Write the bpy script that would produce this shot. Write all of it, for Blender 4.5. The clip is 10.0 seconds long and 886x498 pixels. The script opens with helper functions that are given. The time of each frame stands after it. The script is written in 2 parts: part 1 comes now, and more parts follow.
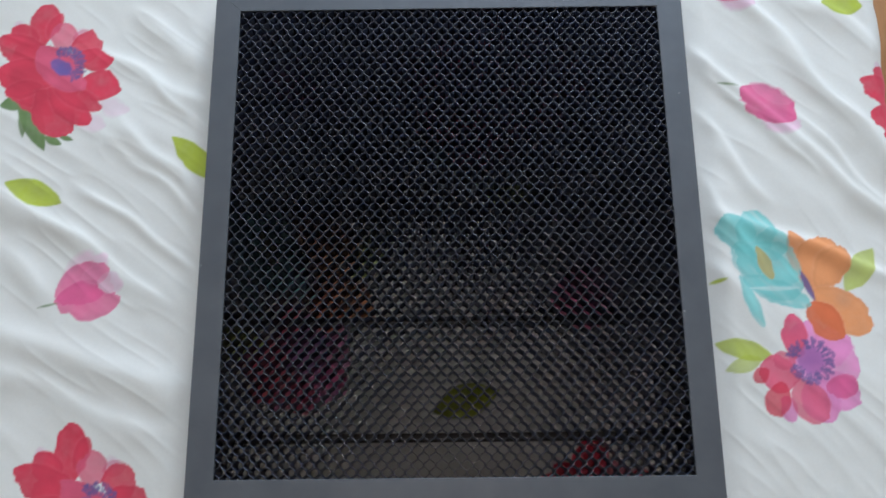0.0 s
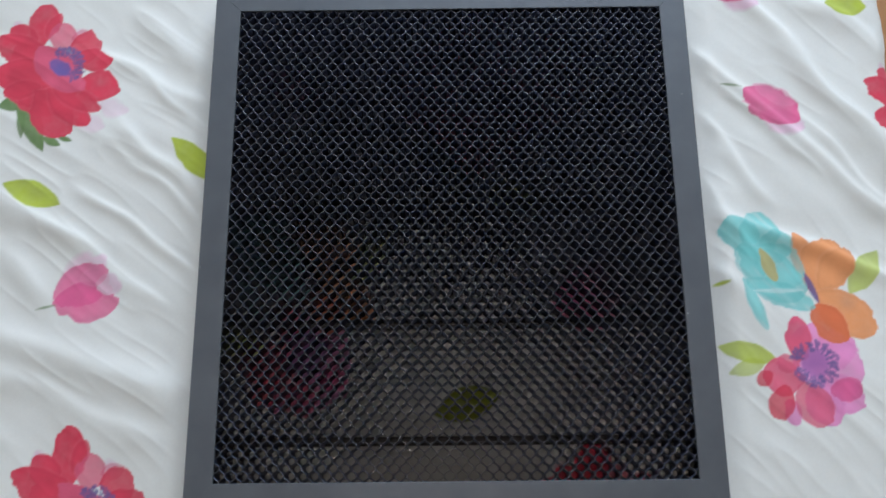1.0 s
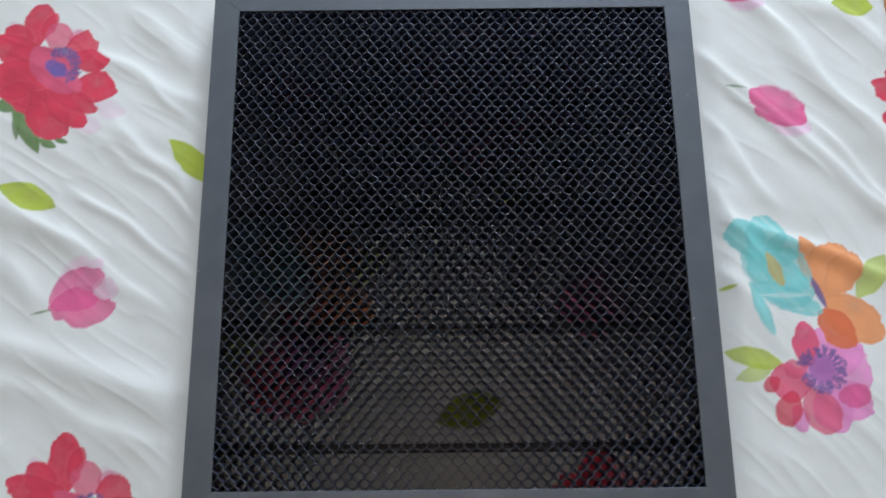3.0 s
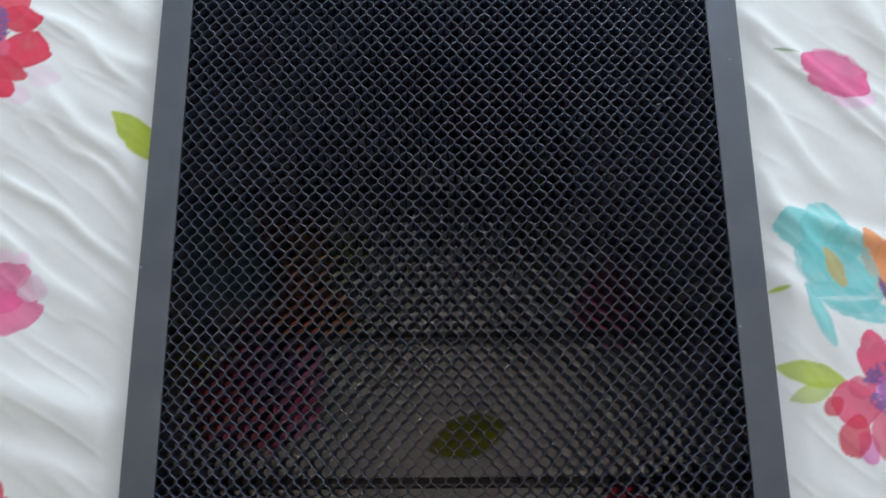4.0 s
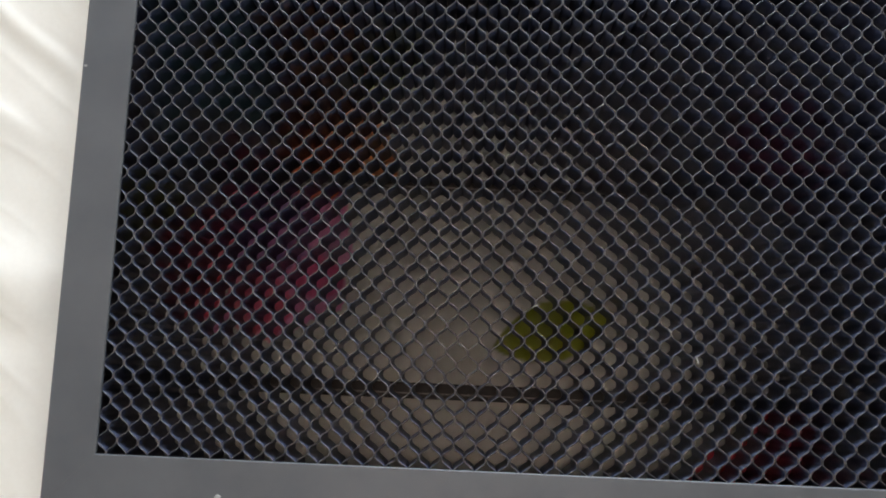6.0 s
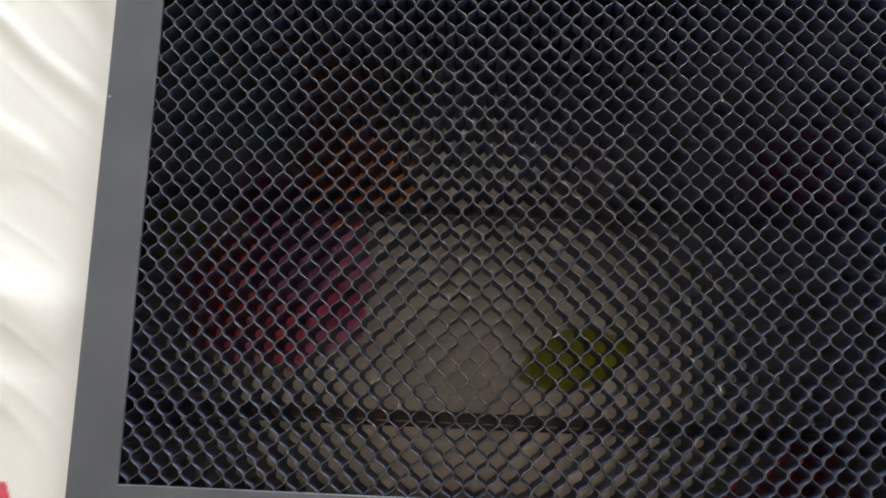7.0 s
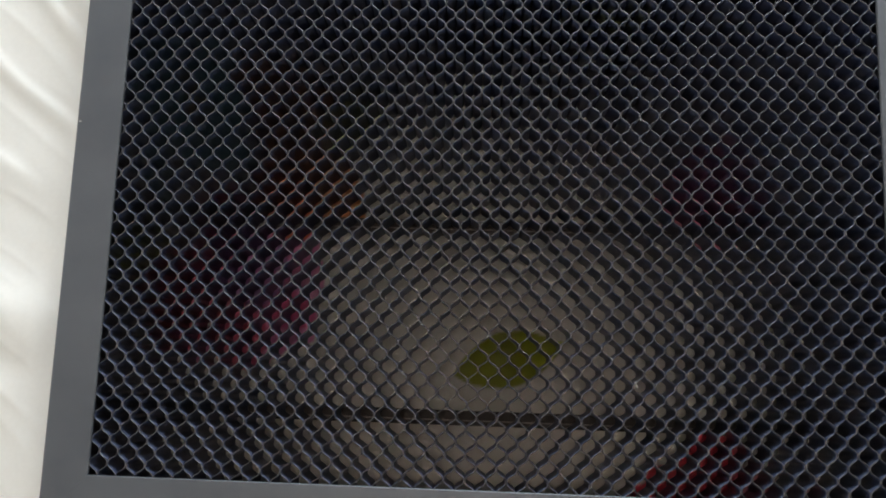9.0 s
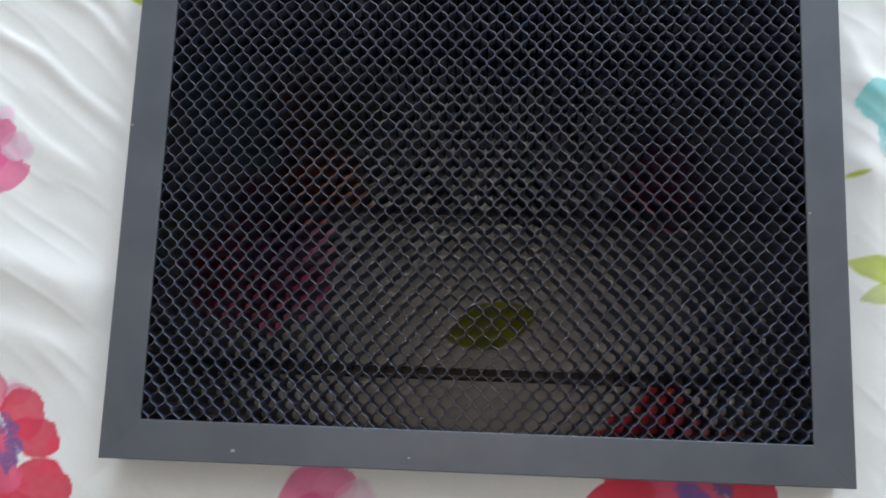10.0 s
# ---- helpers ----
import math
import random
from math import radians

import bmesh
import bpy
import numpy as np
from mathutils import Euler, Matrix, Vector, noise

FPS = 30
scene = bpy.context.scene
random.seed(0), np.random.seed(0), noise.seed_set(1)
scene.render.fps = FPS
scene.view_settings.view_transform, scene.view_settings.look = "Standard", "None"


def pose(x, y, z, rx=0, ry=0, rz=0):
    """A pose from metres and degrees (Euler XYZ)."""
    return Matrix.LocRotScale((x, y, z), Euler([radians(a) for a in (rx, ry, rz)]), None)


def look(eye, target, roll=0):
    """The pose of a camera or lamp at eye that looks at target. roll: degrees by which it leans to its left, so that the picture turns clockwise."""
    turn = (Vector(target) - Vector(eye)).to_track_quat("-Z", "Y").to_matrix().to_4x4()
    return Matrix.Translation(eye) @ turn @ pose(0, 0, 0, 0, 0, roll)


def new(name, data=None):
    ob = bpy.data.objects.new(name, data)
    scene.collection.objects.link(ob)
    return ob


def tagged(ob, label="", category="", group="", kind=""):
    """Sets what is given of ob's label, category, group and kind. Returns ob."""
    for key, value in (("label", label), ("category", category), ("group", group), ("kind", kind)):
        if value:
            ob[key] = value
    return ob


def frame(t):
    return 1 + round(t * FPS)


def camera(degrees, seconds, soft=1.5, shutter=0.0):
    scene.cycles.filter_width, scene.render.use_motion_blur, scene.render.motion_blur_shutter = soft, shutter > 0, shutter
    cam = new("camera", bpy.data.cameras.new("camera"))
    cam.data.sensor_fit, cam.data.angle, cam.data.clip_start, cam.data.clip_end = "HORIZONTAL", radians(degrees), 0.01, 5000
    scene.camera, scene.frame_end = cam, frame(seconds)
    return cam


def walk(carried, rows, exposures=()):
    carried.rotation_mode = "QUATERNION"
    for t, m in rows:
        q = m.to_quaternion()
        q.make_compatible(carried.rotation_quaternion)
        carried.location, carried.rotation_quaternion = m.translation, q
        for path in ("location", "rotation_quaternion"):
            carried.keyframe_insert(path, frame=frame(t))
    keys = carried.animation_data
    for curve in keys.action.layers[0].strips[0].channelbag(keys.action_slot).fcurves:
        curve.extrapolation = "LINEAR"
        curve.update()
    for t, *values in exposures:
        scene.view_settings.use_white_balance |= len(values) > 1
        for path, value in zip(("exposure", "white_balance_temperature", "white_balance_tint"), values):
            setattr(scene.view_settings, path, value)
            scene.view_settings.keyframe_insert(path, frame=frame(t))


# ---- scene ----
cam = camera(54.83, 10.0, soft=1.75)
PATH = [
    (0, (-0.0036, -0.0026, 0.6771), (-0.0059, 0.1285, 0.1946), -1.64),
    (0.5, (-0.0016, -0.0042, 0.6749), (-0.0039, 0.1277, 0.1927), -1.67),
    (1, (-0.0049, -0.0017, 0.6722), (-0.0070, 0.1307, 0.1900), -1.50),
    (1.5, (-0.0055, 0.0003, 0.6699), (-0.0080, 0.1327, 0.1877), -1.68),
    (2, (-0.0051, 0.0016, 0.6697), (-0.0087, 0.1348, 0.1877), -2.09),
    (2.5, (-0.0075, 0.0017, 0.6684), (-0.0091, 0.1338, 0.1861), -1.20),
    (2.7, (-0.0087, -0.0002, 0.6679), (-0.0096, 0.1329, 0.1859), -0.97),
    (3.8, (-0.0037, 0.0273, 0.5905), (-0.0054, 0.1558, 0.1073), -1.36),
    (4, (-0.0034, 0.0293, 0.5529), (-0.0050, 0.1617, 0.0708), -1.15),
    (4.5, (-0.0072, 0.0478, 0.4641), (-0.0081, 0.1790, -0.0184), -0.79),
    (5, (-0.0193, 0.0553, 0.4100), (-0.0270, 0.1482, -0.0812), -4.12),
    (5.5, (-0.0287, 0.0480, 0.3817), (-0.0362, 0.1050, -0.1150), -5.51),
    (6.8, (-0.0310, 0.0432, 0.3799), (-0.0563, 0.1189, -0.1137), -16.04),
    (7, (-0.0368, 0.0482, 0.3818), (-0.0537, 0.1222, -0.1124), -10.62),
    (7.5, (-0.0293, 0.0592, 0.3891), (-0.0456, 0.1334, -0.1051), -10.50),
    (8, (-0.0184, 0.0622, 0.3934), (-0.0350, 0.1351, -0.1010), -11.10),
    (8.5, (-0.0059, 0.0500, 0.4030), (-0.0293, 0.1278, -0.0903), -14.98),
    (9, (-0.0048, 0.0480, 0.4140), (-0.0267, 0.1227, -0.0800), -14.53),
    (9.5, (0.0013, 0.0393, 0.4404), (-0.0261, 0.1166, -0.0528), -17.65),
    (10, (0.0049, 0.0242, 0.4876), (-0.0197, 0.1021, -0.0057), -15.66),
]
EXPOSURES = [
    (0.0, -0.3, 6250, 11), (2.7, -0.3, 6250, 11), (3.8, -0.25, 6250, 11), (4.5, 0.0, 6300, 11), (5.0, 0.27, 6750, 12),
    (5.5, 0.28, 7200, 14), (8.0, 0.36, 7300, 13), (9.0, 0.15, 7150, 12), (9.5, -0.04, 6700, 12), (10.0, 0.0, 6400, 12),
]
walk(cam, [(t, look(eye, target, roll)) for t, eye, target, roll in PATH], EXPOSURES)

# ---- light: daylight from a window beyond the far end of the panel ----
world = bpy.data.worlds.new("daylight")
scene.world = world
world.use_nodes = True
wn, wl = world.node_tree.nodes, world.node_tree.links
sky = wn.new("ShaderNodeTexSky")
sky.sky_type, sky.sun_disc = "NISHITA", False
sky.sun_elevation, sky.sun_rotation = radians(40), radians(150)
wn["Background"].inputs["Strength"].default_value = 0.12
wl.new(sky.outputs["Color"], wn["Background"].inputs["Color"])

window_lamp = bpy.data.lights.new("window_daylight", "AREA")
window_lamp.shape, window_lamp.size, window_lamp.size_y = "RECTANGLE", 1.7, 1.25
window_lamp.energy, window_lamp.color = 58, (0.80, 0.90, 1.0)
lamp = new("window_daylight", window_lamp)
lamp.matrix_world = look((0.35, 2.06, 1.05), (0.2, 0.0, 1.0))

# ---- materials ----


def material(name, rough=0.6, metal=0.0, spec=0.5):
    m = bpy.data.materials.new(name)
    m.use_nodes = True
    b = m.node_tree.nodes["Principled BSDF"]
    b.inputs["Roughness"].default_value, b.inputs["Metallic"].default_value = rough, metal
    b.inputs["Specular IOR Level"].default_value = spec
    return m, m.node_tree.nodes, m.node_tree.links, b


def noise_tex(n, l, scale, detail=4.0, stretch=None):
    c = n.new("ShaderNodeTexCoord")
    t = n.new("ShaderNodeTexNoise")
    t.inputs["Scale"].default_value, t.inputs["Detail"].default_value = scale, detail
    if stretch:
        mp = n.new("ShaderNodeMapping")
        mp.inputs["Scale"].default_value = stretch
        l.new(c.outputs["Object"], mp.inputs["Vector"])
        l.new(mp.outputs["Vector"], t.inputs["Vector"])
    else:
        l.new(c.outputs["Object"], t.inputs["Vector"])
    return t.outputs["Fac"]


def ramp(n, l, fac, *stops):
    r = n.new("ShaderNodeValToRGB")
    while len(r.color_ramp.elements) < len(stops):
        r.color_ramp.elements.new(0.5)
    for e, (at, colour) in zip(r.color_ramp.elements, stops):
        e.position, e.color = at, (*colour, 1)
    l.new(fac, r.inputs["Fac"])
    return r.outputs["Color"]


def bump(n, l, b, height, strength, distance):
    k = n.new("ShaderNodeBump")
    k.inputs["Strength"].default_value, k.inputs["Distance"].default_value = strength, distance
    l.new(height, k.inputs["Height"])
    l.new(k.outputs["Normal"], b.inputs["Normal"])


def cloth_material():
    m, n, l, b = material("printed_cotton", 0.85, spec=0.25)
    a = n.new("ShaderNodeAttribute")
    a.attribute_name = "print"
    mix = n.new("ShaderNodeMix")
    mix.data_type, mix.blend_type = "RGBA", "MULTIPLY"
    mix.inputs["Factor"].default_value = 1.0
    l.new(a.outputs["Color"], mix.inputs[6])
    l.new(ramp(n, l, noise_tex(n, l, 420, 3), (0.3, (0.975, 0.975, 0.975)), (0.7, (1, 1, 1))), mix.inputs[7])
    l.new(mix.outputs[2], b.inputs["Base Color"])
    b.inputs["Sheen Weight"].default_value = 0.15
    bump(n, l, b, noise_tex(n, l, 1600, 2), 0.12, 0.0003)
    return m


def painted_metal():
    m, n, l, b = material("grey_painted_metal", 0.42, metal=0.45)
    l.new(ramp(n, l, noise_tex(n, l, 35, 6), (0.3, (0.098, 0.112, 0.132)), (0.7, (0.118, 0.133, 0.154))), b.inputs["Base Color"])
    l.new(ramp(n, l, noise_tex(n, l, 160, 5), (0.3, (0.38,) * 3), (0.75, (0.52,) * 3)), b.inputs["Roughness"])
    bump(n, l, b, noise_tex(n, l, 1400, 2), 0.12, 0.0003)
    return m


def strip_metal():
    m, n, l, b = material("dark_coating_flare_blue", 0.45, metal=0.22, spec=0.3)
    # dark coating; the extra blue puts veiling flare and sky tint into its colour
    l.new(ramp(n, l, noise_tex(n, l, 220, 5), (0.3, (0.074, 0.100, 0.180)), (0.7, (0.104, 0.134, 0.230))), b.inputs["Base Color"])
    l.new(ramp(n, l, noise_tex(n, l, 700, 4), (0.3, (0.38,) * 3), (0.8, (0.56,) * 3)), b.inputs["Roughness"])
    bump(n, l, b, noise_tex(n, l, 500, 3), 0.15, 0.0004)
    return m


def strip_edge():
    m, n, l, b = material("worn_cut_edge", 0.30, metal=0.9)
    l.new(ramp(n, l, noise_tex(n, l, 600, 4), (0.3, (0.078, 0.082, 0.094)), (0.7, (0.138, 0.143, 0.158))), b.inputs["Base Color"])
    return m


def black_steel():
    m, n, l, b = material("black_steel", 0.5, metal=0.4)
    l.new(ramp(n, l, noise_tex(n, l, 120, 5), (0.3, (0.012, 0.012, 0.014)), (0.7, (0.022, 0.022, 0.025))), b.inputs["Base Color"])
    return m


def wood_material():
    m, n, l, b = material("varnished_wood", 0.4)
    l.new(ramp(n, l, noise_tex(n, l, 9, 7, (6, 0.7, 6)), (0.3, (0.36, 0.17, 0.065)), (0.7, (0.50, 0.26, 0.11))), b.inputs["Base Color"])
    bump(n, l, b, noise_tex(n, l, 40, 6, (6, 0.7, 6)), 0.1, 0.001)
    return m


def plaster(name, low, high):
    m, n, l, b = material(name, 0.85)
    l.new(ramp(n, l, noise_tex(n, l, 3, 6), (0.3, low), (0.7, high)), b.inputs["Base Color"])
    bump(n, l, b, noise_tex(n, l, 150, 4), 0.2, 0.001)
    return m


def plain(name, colour, rough=0.6):
    m, n, l, b = material(name, rough)
    l.new(ramp(n, l, noise_tex(n, l, 60, 4), (0.3, tuple(0.9 * c for c in colour)), (0.7, colour)), b.inputs["Base Color"])
    return m


CLOTH, PAINT, STRIP, CUT, BLACK, WOOD = cloth_material(), painted_metal(), strip_metal(), strip_edge(), black_steel(), wood_material()
WALL, CEILING = plaster("wall_plaster", (0.64, 0.61, 0.56), (0.70, 0.67, 0.62)), plaster("ceiling_plaster", (0.79, 0.77, 0.73), (0.83, 0.81, 0.77))
WHITE, CHIP, TICKING = plain("white_lacquer", (0.75, 0.75, 0.74), 0.35), plain("pale_chip", (0.34, 0.36, 0.37)), plain("mattress_ticking", (0.7, 0.7, 0.68), 0.9)

# mid grey standing in for light caught along the cross bars
LIT_LINE = plain("lit_line_grey", (0.10, 0.105, 0.12), 0.4)

# ---- mesh helpers ----


def part(name, bm, mat, parent=None, label=""):
    me = bpy.data.meshes.new(name)
    bm.to_mesh(me)
    bm.free()
    me.materials.append(mat)
    ob = new(name, me)
    ob.parent = parent
    return tagged(ob, label)


def box(bm, x0, x1, y0, y1, z0, z1):
    m = Matrix.Translation(((x0 + x1) / 2, (y0 + y1) / 2, (z0 + z1) / 2)) @ Matrix.Diagonal((x1 - x0, y1 - y0, z1 - z0, 1))
    return bmesh.ops.create_cube(bm, size=1, matrix=m)["verts"]


def boxes(*sizes, bevel=0.0):
    bm = bmesh.new()
    for s in sizes:
        box(bm, *s)
    if bevel:
        bmesh.ops.bevel(bm, geom=bm.edges[:], offset=bevel, segments=2, affect="EDGES")
    return bm


def field(x, y, cell, seed):
    """Smooth random values in -1..1 over the plane, with features of about the given size."""
    g = np.random.default_rng(seed).uniform(-1, 1, (64, 64))
    u, v = np.asarray(x) / cell + 31.3, np.asarray(y) / cell + 17.7
    i, j = np.floor(u).astype(int), np.floor(v).astype(int)
    a, b = u - i, v - j
    a, b = a * a * (3 - 2 * a), b * b * (3 - 2 * b)
    i0, j0, i1, j1 = i % 64, j % 64, (i + 1) % 64, (j + 1) % 64
    return (g[i0, j0] * (1 - a) + g[i1, j0] * a) * (1 - b) + (g[i0, j1] * (1 - a) + g[i1, j1] * a) * b


# ---- the room ----
FLOOR, TOP = -0.52, 1.98
X0, X1, Y0, Y1 = -1.7, 2.1, -1.9, 2.0
WX0, WX1, WZ0, WZ1 = -0.55, 1.25, 0.40, 1.70
tagged(part("floor", boxes((X0 - 0.1, X1 + 0.1, Y0 - 0.1, Y1 + 0.1, FLOOR - 0.1, FLOOR)), WOOD), "orange-brown varnished wood floor beside the bed", "floor", kind="structure")
tagged(part("ceiling", boxes((X0 - 0.1, X1 + 0.1, Y0 - 0.1, Y1 + 0.1, TOP, TOP + 0.1)), CEILING), "plain white plaster ceiling", "ceiling", kind="structure")
tagged(part("wall_south", boxes((X0, X1, Y0 - 0.1, Y0, FLOOR, TOP)), WALL), "plain off-white plaster wall", "wall", kind="structure")
tagged(part("wall_west", boxes((X0 - 0.1, X0, Y0, Y1, FLOOR, TOP)), WALL), "plain off-white plaster wall", "wall", kind="structure")
tagged(part("wall_east", boxes((X1, X1 + 0.1, Y0, Y1, FLOOR, TOP)), WALL), "plain off-white plaster wall", "wall", kind="structure")
tagged(part("wall_north", boxes((X0, WX0, Y1, Y1 + 0.16, FLOOR, TOP), (WX1, X1, Y1, Y1 + 0.16, FLOOR, TOP),
                                (WX0, WX1, Y1, Y1 + 0.16, FLOOR, WZ0), (WX0, WX1, Y1, Y1 + 0.16, WZ1, TOP)), WALL),
       "off-white plaster wall with a window opening", "wall", kind="structure")

# a lit ceiling lamp over the bed, unseen but inferred: its light falls straight down through the cells
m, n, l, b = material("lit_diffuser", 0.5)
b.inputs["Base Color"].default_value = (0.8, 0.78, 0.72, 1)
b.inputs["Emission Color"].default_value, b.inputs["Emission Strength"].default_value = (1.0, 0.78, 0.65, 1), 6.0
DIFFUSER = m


def lathe(profile, steps=48):
    bm = bmesh.new()
    rings = [[bm.verts.new((r * math.cos(2 * math.pi * i / steps), r * math.sin(2 * math.pi * i / steps), z)) for i in range(steps)] for r, z in profile]
    for a, b in zip(rings, rings[1:]):
        for i in range(steps):
            bm.faces.new((a[i], a[(i + 1) % steps], b[(i + 1) % steps], b[i]))
    bm.faces.new(rings[0][::-1])
    bm.faces.new(rings[-1])
    bmesh.ops.recalc_face_normals(bm, faces=bm.faces[:])
    return bm


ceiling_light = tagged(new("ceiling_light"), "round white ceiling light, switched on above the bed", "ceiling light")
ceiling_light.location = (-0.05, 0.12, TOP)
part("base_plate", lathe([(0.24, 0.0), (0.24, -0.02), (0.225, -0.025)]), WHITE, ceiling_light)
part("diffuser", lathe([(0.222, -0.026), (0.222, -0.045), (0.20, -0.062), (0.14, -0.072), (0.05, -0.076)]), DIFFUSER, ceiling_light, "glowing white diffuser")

# ---- bed ----
EDGE = 0.383
BX0, BY0, BY1 = -1.25, -0.95, 1.10
bed = tagged(new("bed"), "brown wooden bed with a thick white mattress", "bed")
part("mattress", boxes((BX0 + 0.02, EDGE - 0.022, BY0 + 0.02, BY1 - 0.02, -0.215, -0.02), bevel=0.014), TICKING, bed, "thick white mattress")
part("bed_frame", boxes((BX0 + 0.05, EDGE - 0.06, BY0 + 0.05, BY1 - 0.05, FLOOR, -0.215), bevel=0.006), WOOD, bed, "brown wooden bed frame")

# colours of the print
RED, ROSE, PINK, LILAC, HAZE = (0.70, 0.055, 0.105), (0.74, 0.12, 0.22), (0.76, 0.115, 0.30), (0.79, 0.28, 0.57), (0.80, 0.56, 0.70)
PURPLE, LEAF, DARK_LEAF = (0.13, 0.11, 0.31), (0.47, 0.57, 0.075), (0.16, 0.26, 0.10)
TEAL, OCHRE, ORANGE, DEEP_ORANGE = (0.20, 0.62, 0.62), (0.55, 0.46, 0.17), (0.81, 0.34, 0.145), (0.74, 0.18, 0.075)
WHITE_COTTON = (0.80, 0.82, 0.80)

OLIVE, VEIL_BLUE, SOFT_PINK, VEIL = (0.31, 0.37, 0.035), (0.62, 0.80, 0.80), (0.84, 0.27, 0.46), (0.80, 0.62, 0.73)

# strokes of each motif in millimetres: foot, tip, width, colour, strength
ANEMONE_BACK = [
    (26, -35, 54, -44, 19, HAZE, 0.5), (13, -49, 35, -59, 18, HAZE, 0.5), (-3, 28, 11, 37, 13, HAZE, 0.8),
    (-48, 33, -55, 48, 11, HAZE, 0.8), (-44, -20, -15, -78, 19, DARK_LEAF, 1), (-34, -29, -60, -34, 16, DARK_LEAF, 1),
    (-17, -65, 0, -73, 8, DARK_LEAF, 1), (-4, -65, 9, -69, 5, DARK_LEAF, 1), (-39, -34, -36, -65, 8, DARK_LEAF, 0.9),
    (-50, 22, 0, -42, 50, RED, 0.97), (-44, -2, -10, -20, 46, RED, 0.97),
]
ANEMONE = [
    (-30, 20, -27, 64, 23, RED, 1), (-35, 21, -56, 42, 18, RED, 1), (-25, 30, -15, 54, 11, RED, 0.9),
    (-13, -1, -70, 31, 25, RED, 1), (-7, -10, -68, -3, 27, RED, 1), (-23, -18, -58, -21, 14, RED, 1),
    (-10, 16, -11, 44, 20, ROSE, 0.85), (-3, 28, 15, 33, 11, ROSE, 0.5), (-3, 16, 24, 24, 26, RED, 0.95),
    (2, 12, 35, 2, 19, RED, 1), (9, -13, 44, -23, 24, RED, 1), (-29, -22, 5, -64, 31, RED, 1),
    (-19, -20, 23, -55, 19, RED, 1), (-14, -20, 32, -41, 15, RED, 1), (-34, 21, 12, -22, 27, ROSE, 1),
]
TEAL_BLOOM = [
    (-4, 10, -32, 41, 23, TEAL, 0.9), (-4, 6, -3, 47, 29, TEAL, 0.85), (-3, 4, 20, 29, 22, TEAL, 0.8),
    (-11, 16, 30, -10, 30, TEAL, 0.7), (-22, 14, 28, -24, 33, TEAL, 0.8), (-19, -10, 37, -32, 18, TEAL, 0.85),
    (-22, -8, -5, -51, 10, TEAL, 0.85), (-2, -10, -24, 18, 22, TEAL, 0.75), (-14, -19, 29, -18, 3, VEIL_BLUE, 0.7),
    (-3, 16, 7, -11, 10, OCHRE, 0.9),
]
ORANGE_BLOOM = [
    (26, 3, 54, 40, 21, LEAF, 0.82), (0, 2, -14, 53, 17, ORANGE, 1), (-2, 2, 17, 49, 35, ORANGE, 1),
    (2, 6, 30, 39, 22, ORANGE, 1), (-2, 4, 44, -29, 30, ORANGE, 1), (-4, -6, 17, -36, 24, DEEP_ORANGE, 1),
    (-10, 22, 0, -5, 6, PURPLE, 0.9),
]
PINK_BLOOM = [
    (-29, 4, -75, 15, 17, LEAF, 0.9), (-39, 2, -68, -6, 13, LEAF, 0.75), (-1, 0, 1, 34, 28, LILAC, 0.95),
    (-3, 0, 33, 22, 26, LILAC, 0.95), (-3, 0, 37, -6, 41, LILAC, 0.9), (-16, -10, 14, 12, 30, LILAC, 0.95), (1, -13, 34, -32, 25, LILAC, 0.95),
    (-3, -11, 10, -47, 26, LILAC, 0.95), (-24, -25, -20, -47, 12, LILAC, 0.95), (-10, -13, 1, -48, 24, ROSE, 0.85),
    (9, -20, 35, -19, 16, PINK, 0.85), (-12, 2, -10, 38, 18, ROSE, 1), (-10, -11, -43, -8, 26, ROSE, 0.95),
    (-12, -2, -30, 4, 13, ROSE, 0.85), (-23, -16, -36, -41, 17, RED, 0.9), (-35, -5, -47, -16, 10, RED, 0.9),
]
ROUND_TULIP = [
    (-24, 0, 12, 24, 28, HAZE, 0.75), (2, 3, 27, 0, 20, HAZE, 0.8), (-27, -9, 15, 13, 31, PINK, 0.82),
    (-27, -11, 24, -12, 28, PINK, 0.85), (6, 4, 25, 2, 15, VEIL, 0.8), (-8, 7, 14, 11, 13, SOFT_PINK, 0.7), (-41, -18, -24, -14, 2, DARK_LEAF, 0.9),
]
LONG_TULIP = [
    (-10, -15, 27, -27, 24, HAZE, 0.9), (-23, 8, 25, -18, 29, PINK, 0.95), (-12, 14, 22, -4, 13, SOFT_PINK, 0.6),
    (-42, 14, -22, 11, 2, DARK_LEAF, 0.9),
]


def leaf(dx, dy, w, ink=LEAF):
    return [(-dx, -dy, dx, dy, w, ink, 1)]


MOTIFS = [
    (ANEMONE_BACK + ANEMONE, -0.328, 0.348), (ANEMONE_BACK + ANEMONE, -0.268, -0.021), (ANEMONE_BACK + ANEMONE, 0.425, 0.297), (PINK_BLOOM, 0.282, 0.085), (ORANGE_BLOOM, 0.292, 0.139),
    (TEAL_BLOOM, 0.252, 0.163), (LONG_TULIP, 0.270, 0.311), (ROUND_TULIP, -0.293, 0.153), (ROUND_TULIP, -0.079, -0.042),
    (leaf(25, -10, 22), -0.348, 0.233), (leaf(20, -19, 21), -0.215, 0.262), (leaf(19, -1, 24), 0.347, 0.400), (leaf(26, 8, 27, OLIVE), 0.010, 0.058),
    (LONG_TULIP, 0.243, 0.428), (leaf(7, 1.5, 3.5), 0.214, 0.150),
]
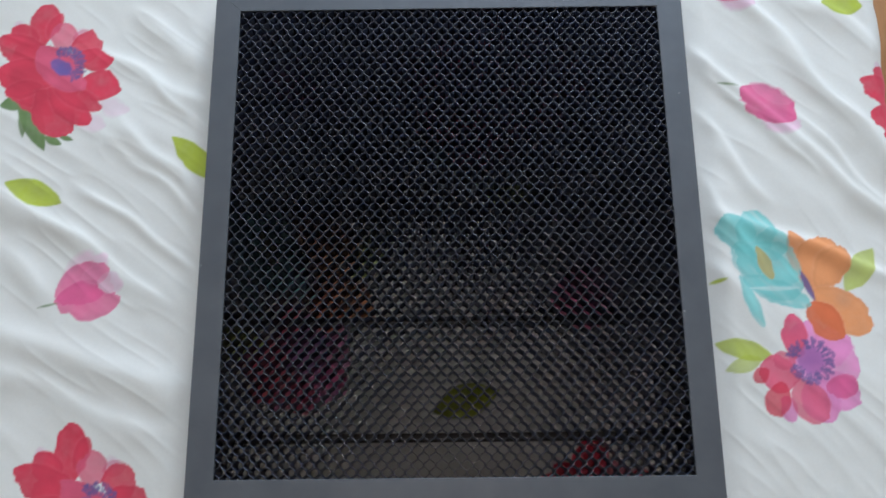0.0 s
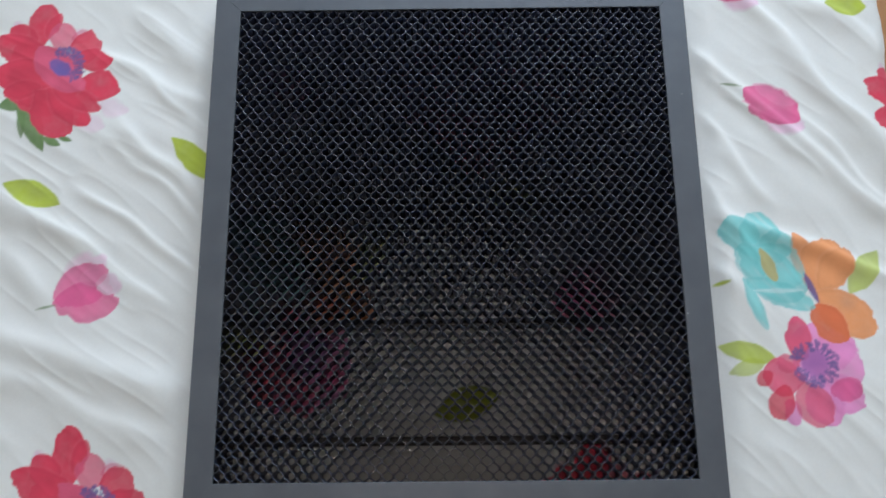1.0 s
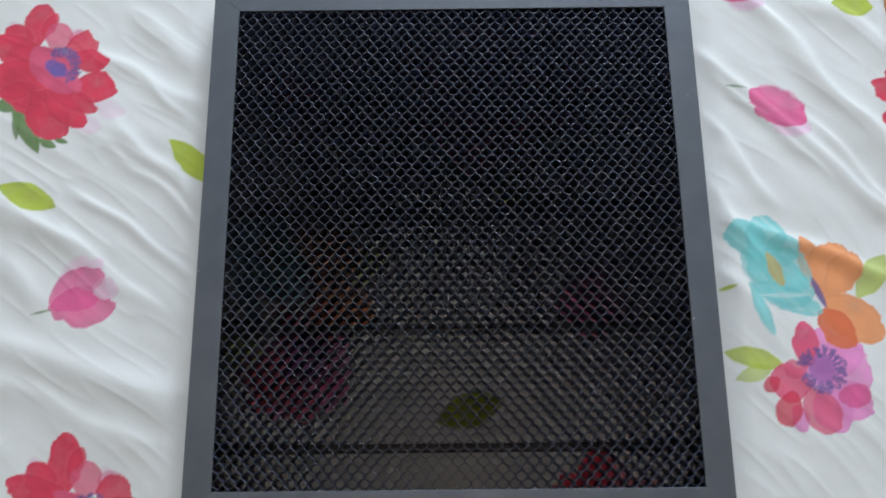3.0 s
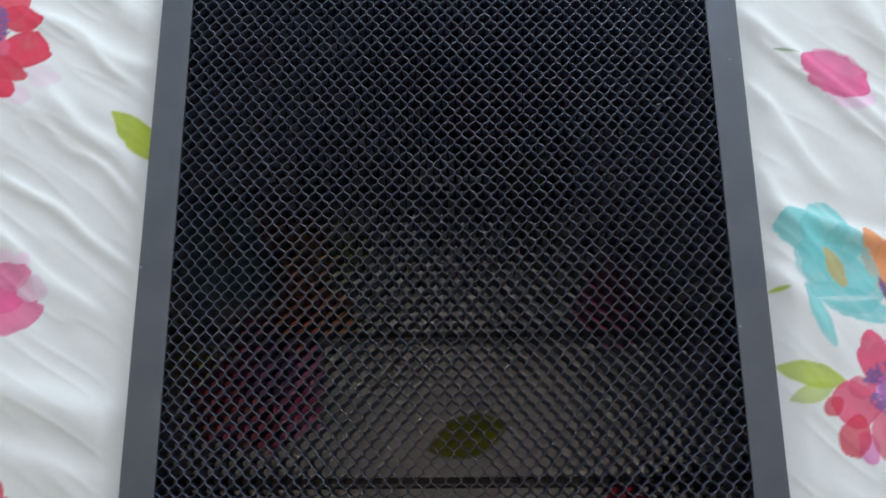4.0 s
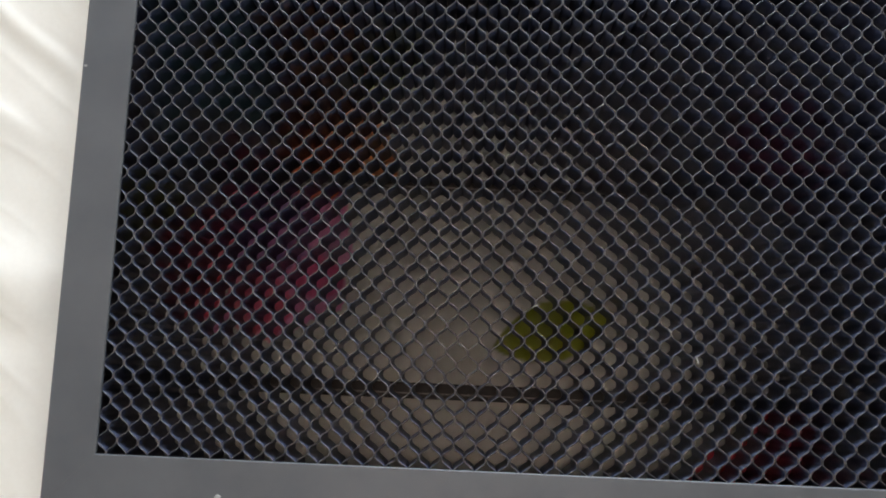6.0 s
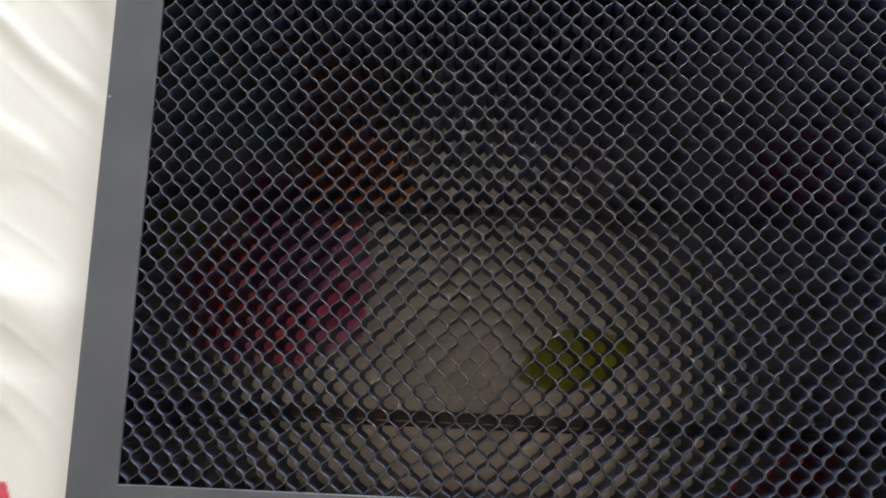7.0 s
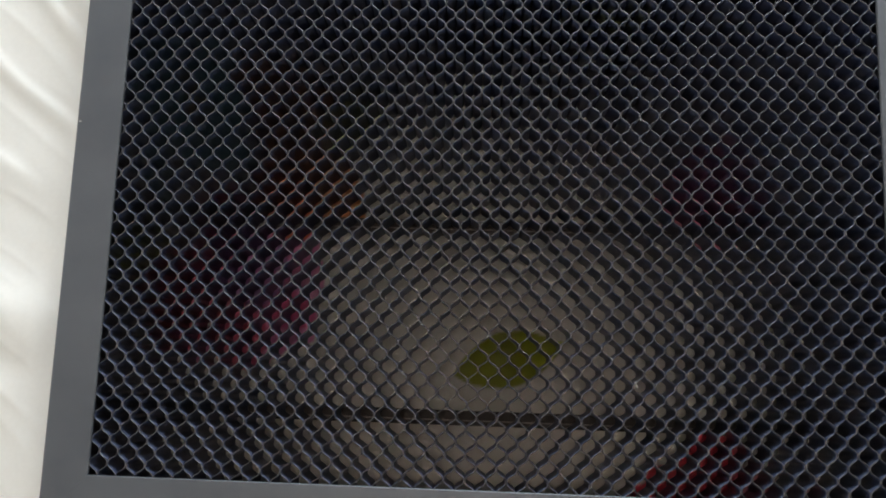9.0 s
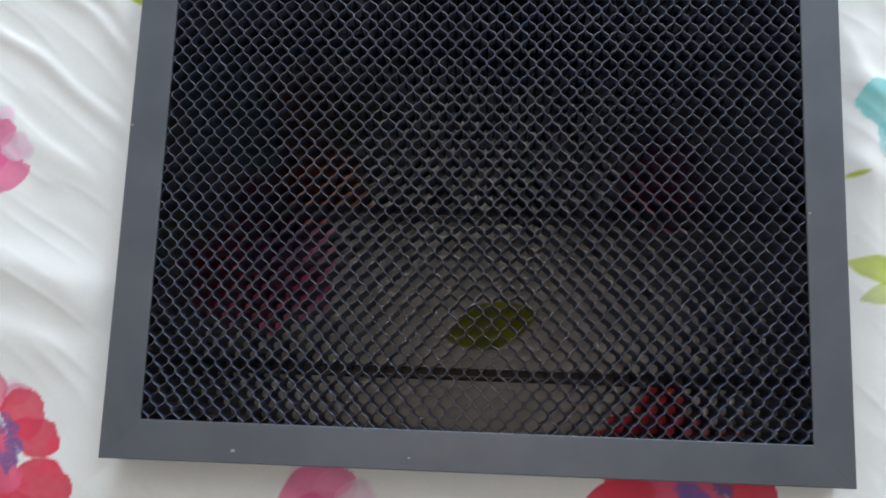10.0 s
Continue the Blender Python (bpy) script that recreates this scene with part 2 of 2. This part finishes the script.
# heart of a bloom: place, half-axes and turn of its middle, its colour; centre, reach and span of its stamens
ANEMONE_HEART = (-9, 0, 13, 7.5, -38, (0.13, 0.12, 0.40), (-7, 1), (9, 19), (-50, 120))
PINK_HEART = (0, 1, 11.5, 13, 0, (0.40, 0.16, 0.45), (0, 1), (8.5, 18.5), (-165, 165))


def petal_mask(px, py, bx, by, tx, ty, w, seed, leafy):
    """How far each place lies inside a petal or leaf from its foot to its tip (1 inside, 0 outside), how far along it, and how deep in millimetres."""
    length = math.hypot(tx - bx, ty - by)
    ex, ey = (tx - bx) / length, (ty - by) / length
    wob = 2.2 * field(px * 1000, py * 1000, 8.0, seed) + 0.8 * field(px * 1000, py * 1000, 2.6, seed + 1)
    k = min(1.0, w / 22) * (0.4 if leafy else 0.9)
    u = (((px - bx) * ex + (py - by) * ey) * 1000 + wob * k) / (length * 1000)
    v = (-(px - bx) * ey + (py - by) * ex) * 1000 + wob * k * 0.8
    un = np.clip(u, 0.0, 1.0)
    half = 0.5 * w * (np.sin(np.pi * un) ** 0.8 if leafy else 1.2 * np.sin(np.pi * un ** 1.12) ** 0.55)
    out = np.maximum(np.maximum(-u, u - 1), 0) * length * 1000
    depth = np.where(out > 0, -np.hypot(out, np.maximum(np.abs(v), 0)), half - np.abs(v))
    return np.clip(depth / 1.1 + 0.4, 0, 1) * (out <= 0), un, depth


def paint_heart(c, dx, dy, x, y, heart, seed):
    """The violet middle of a bloom and the short dark stamens that fan out from it."""
    hx, hy, r1, r2, turn, ink, (sx, sy), (near, far), (first, last) = heart
    ca, sa = math.cos(radians(turn)), math.sin(radians(turn))
    u, v = (dx - hx) * ca + (dy - hy) * sa, -(dx - hx) * sa + (dy - hy) * ca
    rad = np.hypot(u / r1, v / r2) + 0.10 * field(x * 1000, y * 1000, 3.2, 55)
    k = (np.clip((1.0 - rad) * 5, 0, 1) * (0.82 + 0.12 * field(x * 1000, y * 1000, 6.0, 56)))[..., None]
    c[...] = c * (1 - k) + np.array(ink) * k
    pick = np.random.default_rng(seed)
    dark = np.zeros_like(x)
    for _ in range(84):
        ang, r0 = radians(pick.uniform(first, last)), pick.uniform(near, near + 0.35 * (far - near))
        r1 = pick.uniform(r0 + 2, far)
        ex, ey = math.cos(ang), math.sin(ang)
        a, b = (dx - sx) * ex + (dy - sy) * ey, -(dx - sx) * ey + (dy - sy) * ex
        b = b + 0.05 * (a - r0) ** 2 * pick.uniform(-1, 1)
        stalk = np.clip(1.3 - np.abs(b) / 0.65, 0, 1) * np.clip((a - r0) / 1.0 + 0.5, 0, 1) * np.clip((r1 - a) / 1.0 + 0.5, 0, 1)
        tip = np.clip(2.0 - np.hypot(a - r1, b) / pick.uniform(0.8, 1.3), 0, 1)
        dark = np.maximum(dark, np.maximum(stalk, tip) * pick.uniform(0.6, 0.9))
    k = dark[..., None]
    c[...] = c * (1 - k) + np.array(PURPLE) * k


def paint_print(px, py):
    """The watercolour flowers of the print: a colour for each place of the cloth, in metres along it."""
    colour = np.tile(np.array(WHITE_COTTON), (*px.shape, 1))
    blotch = 0.5 + 0.5 * field(px * 1000, py * 1000, 11.0, 3)
    fine = 0.5 + 0.5 * field(px * 1000, py * 1000, 3.0, 4)
    count = 0
    for strokes, ox, oy in MOTIFS:
        for shift in (-0.4, 0.0, 0.4):
            cx, cy = ox + shift, oy + (0.012 if shift < 0 else -0.012 if shift > 0 else 0.0)
            near = np.argwhere((np.abs(px - cx) < 0.095) & (np.abs(py - cy) < 0.095))
            if not len(near):
                continue
            (a0, b0), (a1, b1) = near.min(0), near.max(0) + 1
            sl = (slice(a0, a1), slice(b0, b1))
            x, y, c = px[sl], py[sl], colour[sl]
            for bx, by, tx, ty, w, ink, strength in strokes:
                count += 1
                leafy = ink in (LEAF, OLIVE, DARK_LEAF, PURPLE)
                mask, along, depth = petal_mask(x, y, cx + bx / 1000, cy + by / 1000, cx + tx / 1000, cy + ty / 1000, w, 100 + count, leafy)
                if ink is HAZE:
                    mask = mask * np.clip(depth / 5, 0, 1)
                elif not leafy:
                    halo = (0.05 * np.exp(-((depth / 1.5) ** 2)) * (0.4 + 0.8 * blotch[sl]))[..., None]
                    c[...] = c * (1 - halo) + np.array([0.80, 0.66, 0.72]) * halo
                streak = field((x * math.cos(0.7) + y * math.sin(0.7)) * 1000, (y - x) * 150, 3.5, 77)
                wash = strength * (0.91 + 0.08 * blotch[sl] + 0.04 * fine[sl])
                if ink is TEAL:
                    wash = wash - 0.28 * np.clip(streak, 0, 1)
                rim = 1 - 0.06 * np.exp(-(((depth - 2.0) / 1.5) ** 2))
                tone = np.array(ink)[None, None] * (rim * (0.90 + 0.22 * blotch[sl]))[..., None]
                k = (mask * np.clip(wash, 0, 1))[..., None]
                c[...] = c * (1 - k) + tone * k
            heart = PINK_HEART if strokes is PINK_BLOOM else ANEMONE_HEART if strokes[0] is ANEMONE_BACK[0] else None
            if heart:
                paint_heart(c, (x - cx) * 1000, (y - cy) * 1000, x, y, heart, count)
    return colour


# long folds of the sheet: from, to, half-width, height
FOLDS = [
    (-0.380, 0.122, -0.195, 0.062, 0.016, 0.0055), (-0.365, 0.181, -0.325, 0.150, 0.010, 0.003), (-0.285, 0.292, -0.200, 0.226, 0.009, 0.0035),
    (-0.300, 0.362, -0.205, 0.307, 0.009, 0.0035), (-0.270, 0.400, -0.200, 0.336, 0.010, 0.004), (-0.385, 0.240, -0.300, 0.182, 0.012, 0.004),
    (-0.370, 0.088, -0.218, 0.030, 0.014, 0.003), (0.240, 0.433, 0.385, 0.232, 0.009, 0.006), (0.205, 0.362, 0.375, 0.190, 0.008, 0.0045),
    (0.206, 0.298, 0.262, 0.224, 0.007, 0.003), (0.206, 0.240, 0.242, 0.178, 0.007, 0.003), (0.205, 0.170, 0.255, 0.106, 0.008, 0.003),
    (0.220, 0.211, 0.365, 0.146, 0.007, 0.004), (0.307, 0.410, 0.385, 0.348, 0.010, 0.004),
    (-0.305, 0.238, -0.205, 0.162, 0.0050, 0.0022), (-0.278, 0.266, -0.200, 0.206, 0.0045, 0.0018), (-0.330, 0.205, -0.235, 0.136, 0.0055, 0.0020),
    (-0.250, 0.330, -0.198, 0.280, 0.0040, 0.0016), (0.225, 0.330, 0.300, 0.250, 0.0040, 0.0016), (0.300, 0.290, 0.370, 0.205, 0.0050, 0.0020),
]
PX, PY0, PY1 = 0.1985, -0.0215, 0.4075


def sheet_height(x, y):
    """The height of the sheet: creases running down to the right, long folds, pressed flat under the panel."""
    h = np.zeros_like(x)
    for x0, y0, x1, y1, w, up in FOLDS:
        length = math.hypot(x1 - x0, y1 - y0)
        ex, ey = (x1 - x0) / length, (y1 - y0) / length
        u, v = (x - x0) * ex + (y - y0) * ey, -(x - x0) * ey + (y - y0) * ex
        v = v + 0.006 * field(x, y, 0.045, 21)
        ends = np.clip(np.minimum(u, length - u) / 0.05 + 0.5, 0, 1)
        ends = ends * ends * (3 - 2 * ends)
        lean = np.where(v > 0, w * 0.75, w * 1.35)
        h += 0.9 * up * ends * np.exp(-((v / lean) ** 2))
    turn = np.where(x < 0, radians(-33), radians(-47)) + 0 * y
    u, v = x * np.cos(turn) + y * np.sin(turn), -x * np.sin(turn) + y * np.cos(turn)
    v = v + 0.012 * field(x, y, 0.11, 22)
    for across, along, up, seed in ((0.085, 0.34, 0.0034, 23), (0.030, 0.14, 0.0009, 24), (0.010, 0.055, 0.0005, 25)):
        f = field(v, u * across / along, across, seed)
        h += up * (1 - np.sqrt(f * f + 0.006)) ** 2
    h += 0.005 * field(x, y, 0.13, 26) + 0.0007 * field(x, y, 0.034, 27) + 0.0003 * field(x, y, 0.015, 28)
    gap = np.maximum.reduce([np.abs(x) - PX, PY0 - y, y - PY1])
    free = np.clip((gap + 0.004) / 0.03, 0, 1)
    free = free * free * (3 - 2 * free)
    return h * free - 0.0004 + 0.0045 * np.exp(-(((x - 0.222) / 0.02) ** 2 + ((y - 0.16) / 0.09) ** 2)) * free


def bed_sheet():
    fine = 0.0011
    s = np.concatenate([np.linspace(BX0 - 0.16, -0.46, 24), np.arange(-0.45, 0.43, fine), np.linspace(0.435, 0.62, 30)])
    t = np.concatenate([np.linspace(BY0, -0.15, 24), np.arange(-0.13, 0.50, fine), np.linspace(0.51, BY1, 20)])
    ps, pt = np.meshgrid(s, t, indexing="ij")
    colour = paint_print(ps, pt)
    z = sheet_height(ps, pt)
    brink = EDGE + 0.004 * field(ps * 0, pt, 0.06, 31) + 0.002 * field(ps * 0, pt, 0.02, 32)
    r = 0.018
    over = np.clip(ps - (brink - r), 0, None)
    ang = np.minimum(over / r, math.pi / 2)
    drop = np.clip(over - r * math.pi / 2, 0, None)
    x = np.where(over > 0, brink - r + r * np.sin(ang), ps) + 0.006 * np.sin(pt * 40) * np.clip(drop / 0.1, 0, 1)
    z = np.where(over > 0, z * np.cos(ang) - r * (1 - np.cos(ang)) - drop, z)
    under = np.clip((BX0 + 0.01) - ps, 0, None)
    x = np.where(under > 0, BX0 + 0.01, x)
    z = z - under
    nu, nv = ps.shape
    co = np.stack([x, pt, z], -1).reshape(-1, 3)
    idx = np.arange(nu * nv).reshape(nu, nv)
    quads = np.stack([idx[:-1, :-1], idx[1:, :-1], idx[1:, 1:], idx[:-1, 1:]], -1).reshape(-1, 4)
    me = bpy.data.meshes.new("bed_sheet")
    me.vertices.add(len(co))
    me.vertices.foreach_set("co", co.ravel())
    me.loops.add(quads.size)
    me.loops.foreach_set("vertex_index", quads.ravel())
    me.polygons.add(len(quads))
    me.polygons.foreach_set("loop_start", np.arange(0, quads.size, 4))
    me.polygons.foreach_set("loop_total", np.full(len(quads), 4))
    me.update(calc_edges=True)
    me.polygons.foreach_set("use_smooth", np.ones(len(quads), bool))
    att = me.color_attributes.new("print", "FLOAT_COLOR", "POINT")
    att.data.foreach_set("color", np.concatenate([colour.reshape(-1, 3), np.ones((len(co), 1))], 1).ravel())
    me.materials.append(CLOTH)
    return tagged(new("bed_sheet", me), "creased white cotton bed sheet printed with watercolour flowers", "bed sheet")


bed_sheet()

# ---- honeycomb panel ----
IX, IY1 = 0.177, 0.386
THICK, LIP = 0.028, 0.0014
panel = tagged(new("honeycomb_panel"), "dark grey metal honeycomb panel lying on a flowered bed sheet", "honeycomb panel")


def frame_bar(a, b, inward, gap_a, gap_b):
    """One channel of the frame from corner a to corner b of the outer outline, cut at 45 degrees at both ends."""
    wide, web, ch = 0.0212, 0.0016, 0.0007
    profile = [(0, 0), (0, THICK - ch), (ch, THICK), (wide - ch * 0.6, THICK), (wide, THICK - ch * 0.6), (wide, THICK - LIP), (web, THICK - LIP), (web, 0.0016), (0.010, 0.0016), (0.010, 0)]
    a, b, n = Vector(a), Vector(b), Vector(inward)
    d = (b - a).normalized()
    bm = bmesh.new()
    ends = []
    for p, sign, gap in ((a, 1, gap_a), (b, -1, gap_b)):
        ends.append([bm.verts.new((*(p + n * u + d * sign * (u + gap)), z)) for u, z in profile])
    k = len(profile)
    for i in range(k):
        bm.faces.new((ends[0][i], ends[0][(i + 1) % k], ends[1][(i + 1) % k], ends[1][i]))
    for e in ends:
        bm.faces.new(e)
    bmesh.ops.recalc_face_normals(bm, faces=bm.faces[:])
    return part("frame_bar", bm, PAINT, panel, "dark grey painted metal frame bar")


corners = [(-PX, PY0), (PX, PY0), (PX, PY1), (-PX, PY1)]
TIGHT, OPEN = 0.00003, 0.00014
bars = [
    frame_bar(corners[0], corners[1], (0, 1), TIGHT, TIGHT), frame_bar(corners[1], corners[2], (-1, 0), TIGHT, OPEN),
    frame_bar(corners[2], corners[3], (0, -1), OPEN, OPEN), frame_bar(corners[3], corners[0], (1, 0), OPEN, TIGHT),
]

# flat cross bars under the honeycomb
for y in (0.0297, 0.1205, 0.2110, 0.3010):
    bar = part("cross_bar", boxes((-PX + 0.002, PX - 0.002, y - 0.0034, y + 0.0034, 0.0, 0.0063), bevel=0.0004), BLACK, panel, "black steel cross bar under the honeycomb")
    # the bar's lit line, put in as a thin paler strip
    part("lit_line", boxes((-PX + 0.003, PX - 0.003, y - 0.0014, y - 0.0007, 0.0058, 0.0068), bevel=0.00015), LIT_LINE, bar, "thin paler line where the bar catches light")

# the honeycomb: wavy upright strips that touch one another, so that every two make a row of cells;
# the core was pulled open unevenly, so the cells are a little wider or longer from place to place
STRIP_T = 0.00048
CORE_Z0, CORE_Z1 = 0.0070, 0.0262


def cell_grid(i, j):
    """Where half-cell i across and row j along lie on the panel, in metres."""
    u, v = np.asarray(i) / 36, (np.asarray(j) - 4) / 40
    x = -10.09 + 165.59 * u - 2.81 * v + 1.54 * u * u - 1.2 * u * v + 1.94 * v * v - 2.55 * u ** 3 - 2.39 * u * u * v - 0.64 * u * v * v + 5.69 * v ** 3
    y = 150.12 + 0.51 * u + 217.09 * v + 0.4 * u * u + 0.27 * u * v - 0.69 * v * v + 0.42 * u ** 3 - 0.87 * u * u * v - 2.54 * u * v * v - 0.76 * v ** 3
    return x / 1000, y / 1000


def swing(v):
    """Which neighbour a strip leans to at row v: +1 or -1, with a short flat where the two are bonded."""
    k = np.floor(v)
    f = np.clip((v - k - BOND) / (1 - 2 * BOND), 0, 1)
    f = 0.5 * (f * f * (3 - 2 * f)) + 0.5 * (f * f * f * (f * (6 * f - 15) + 10))
    return np.where(np.mod(k, 2) < 1, 1.0, -1.0) * (1 - 2 * f)


BOND = 0.10
ROWS = np.arange(-30, 54, 1 / 8)


def honeycomb_strip(k):
    lean = 0.5 - (STRIP_T / 2 + 0.00003) / 0.0046
    x, y = cell_grid(k + 0.5 + (-1) ** k * lean * swing(ROWS), ROWS)
    keep = (y > PY0 + 0.0025) & (y < PY1 - 0.0025)
    x, y = x[keep], y[keep]
    dx, dy = np.gradient(x), np.gradient(y)
    size = np.hypot(dx, dy)
    nx, ny = dy / size, -dx / size
    rag = 1 + 0.22 * field(x, y, 0.0016, 46)
    dz = 0.00022 * field(x, y, 0.009, 45) + 0.00010 * field(x, y, 0.0018, 47)
    rows = []
    for side in (-1, 1):
        for inset, z in ((1.0, np.full_like(x, CORE_Z0)), (1.0, CORE_Z1 + dz - 0.00025), (rag * 0.90, CORE_Z1 + dz - 0.00011), (rag * 0.50, CORE_Z1 + dz - 0.00002)):
            px, py = x + side * nx * STRIP_T / 2 * inset, y + side * ny * STRIP_T / 2 * inset
            px, py = px + 0.00028 * field(x, y, 0.012, 42), py + 0.00028 * field(x, y, 0.012, 44)
            rows.append(np.stack([np.clip(px, -PX + 0.0018, PX - 0.0018), py, z], -1))
    n = len(y)
    co = np.concatenate(rows)
    i = np.arange(n - 1)
    lb, lm, lt, lc, rb, rm, rt, rc = (r * n + i for r in range(8))
    walls = ((lb, lb + 1, lm + 1, lm), (rb, rm, rm + 1, rb + 1), (lb, rb, rb + 1, lb + 1))
    rims = ((lm, lm + 1, lt + 1, lt), (rm, rt, rt + 1, rm + 1), (lt, lt + 1, lc + 1, lc), (rt, rc, rc + 1, rt + 1), (lc, lc + 1, rc + 1, rc))
    q = np.concatenate([np.stack(f, -1) for f in walls + rims])
    me = bpy.data.meshes.new("honeycomb_strip")
    me.from_pydata(co.tolist(), [], q.tolist())
    me.materials.append(STRIP)
    me.materials.append(CUT)
    me.polygons.foreach_set("material_index", np.repeat([0, 0, 0, 1, 1, 1, 1, 1], n - 1).astype(np.int32))
    me.polygons.foreach_set("use_smooth", np.ones(len(q), bool))
    ob = new("honeycomb_strip", me)
    ob.parent = panel
    return ob


for k in range(-44, 50):
    mid = cell_grid(k + 0.5, ROWS)[0]
    if mid.min() > 0.0045 - PX and mid.max() < PX - 0.0045:
        honeycomb_strip(k)


def chip(x, y, size, parent):
    """A fleck on the frame: a low uneven crumb."""
    bm = bmesh.new()
    bmesh.ops.create_icosphere(bm, subdivisions=2, radius=1)
    for v in bm.verts:
        f = 1 + 0.35 * noise.noise(v.co * 1.7 + Vector((x * 90, y * 90, 0)))
        v.co = Vector((v.co.x * size * f + x, v.co.y * size * 0.65 * f + y, THICK + max(0.0, v.co.z) * size * 0.35 - 0.00005))
    return part("paint_chip", bm, CHIP, parent, "pale chip in the grey paint")


for x, y, size, b in ((-0.197, 0.163, 0.0009, 3), (0.179, 0.122, 0.0010, 1), (-0.126, -0.015, 0.0014, 0), (-0.032, -0.015, 0.0008, 0), (0.190, 0.305, 0.0006, 1)):
    chip(x, y, size, bars[b])


BARE = plain("bare_metal", (0.36, 0.37, 0.37), 0.45)


def burr(x, y, length, turn, rise=0.0004):
    """A bent-over bit of a strip's edge that shows bare metal: a short curved sliver."""
    bm = bmesh.new()
    steps, rows = 6, []
    for i in range(steps + 1):
        f = i / steps - 0.5
        half = 0.00020 * (1 - (2 * f) ** 2) + 0.00006
        cx, cy = f * length, 0.35 * length * (0.25 - f * f)
        rows.append([bm.verts.new((cx + dx, cy + dy, z)) for dx, dy, z in ((0, -half, -0.0006), (0, -half, rise * 0.6), (0, half, rise), (0, half, -0.0006))])
    for a, b in zip(rows, rows[1:]):
        for i in range(4):
            bm.faces.new((a[i], a[(i + 1) % 4], b[(i + 1) % 4], b[i]))
    bm.faces.new(rows[0])
    bm.faces.new(rows[-1][::-1])
    bmesh.ops.recalc_face_normals(bm, faces=bm.faces[:])
    bmesh.ops.transform(bm, matrix=pose(x, y, CORE_Z1 + 0.0002, 0, 0, turn), verts=bm.verts[:])
    return part("burr", bm, BARE, panel, "bright bent burr of bare metal")


for x, y, length, turn in ((0.0, 0.067, 0.0038, 25), (-0.006, 0.192, 0.0014, 90), (0.068, 0.170, 0.0014, 80), (0.159, 0.175, 0.0018, 60), (0.066, 0.048, 0.0034, -65),
                           (0.055, 0.059, 0.0024, -50), (-0.038, 0.050, 0.0013, 70), (-0.031, 0.050, 0.0013, 80), (0.147, 0.277, 0.0048, 20), (0.140, 0.273, 0.0030, 15),
                           (0.047, 0.270, 0.0018, 70), (0.026, 0.154, 0.0012, 90)):
    burr(x, y, length, turn)
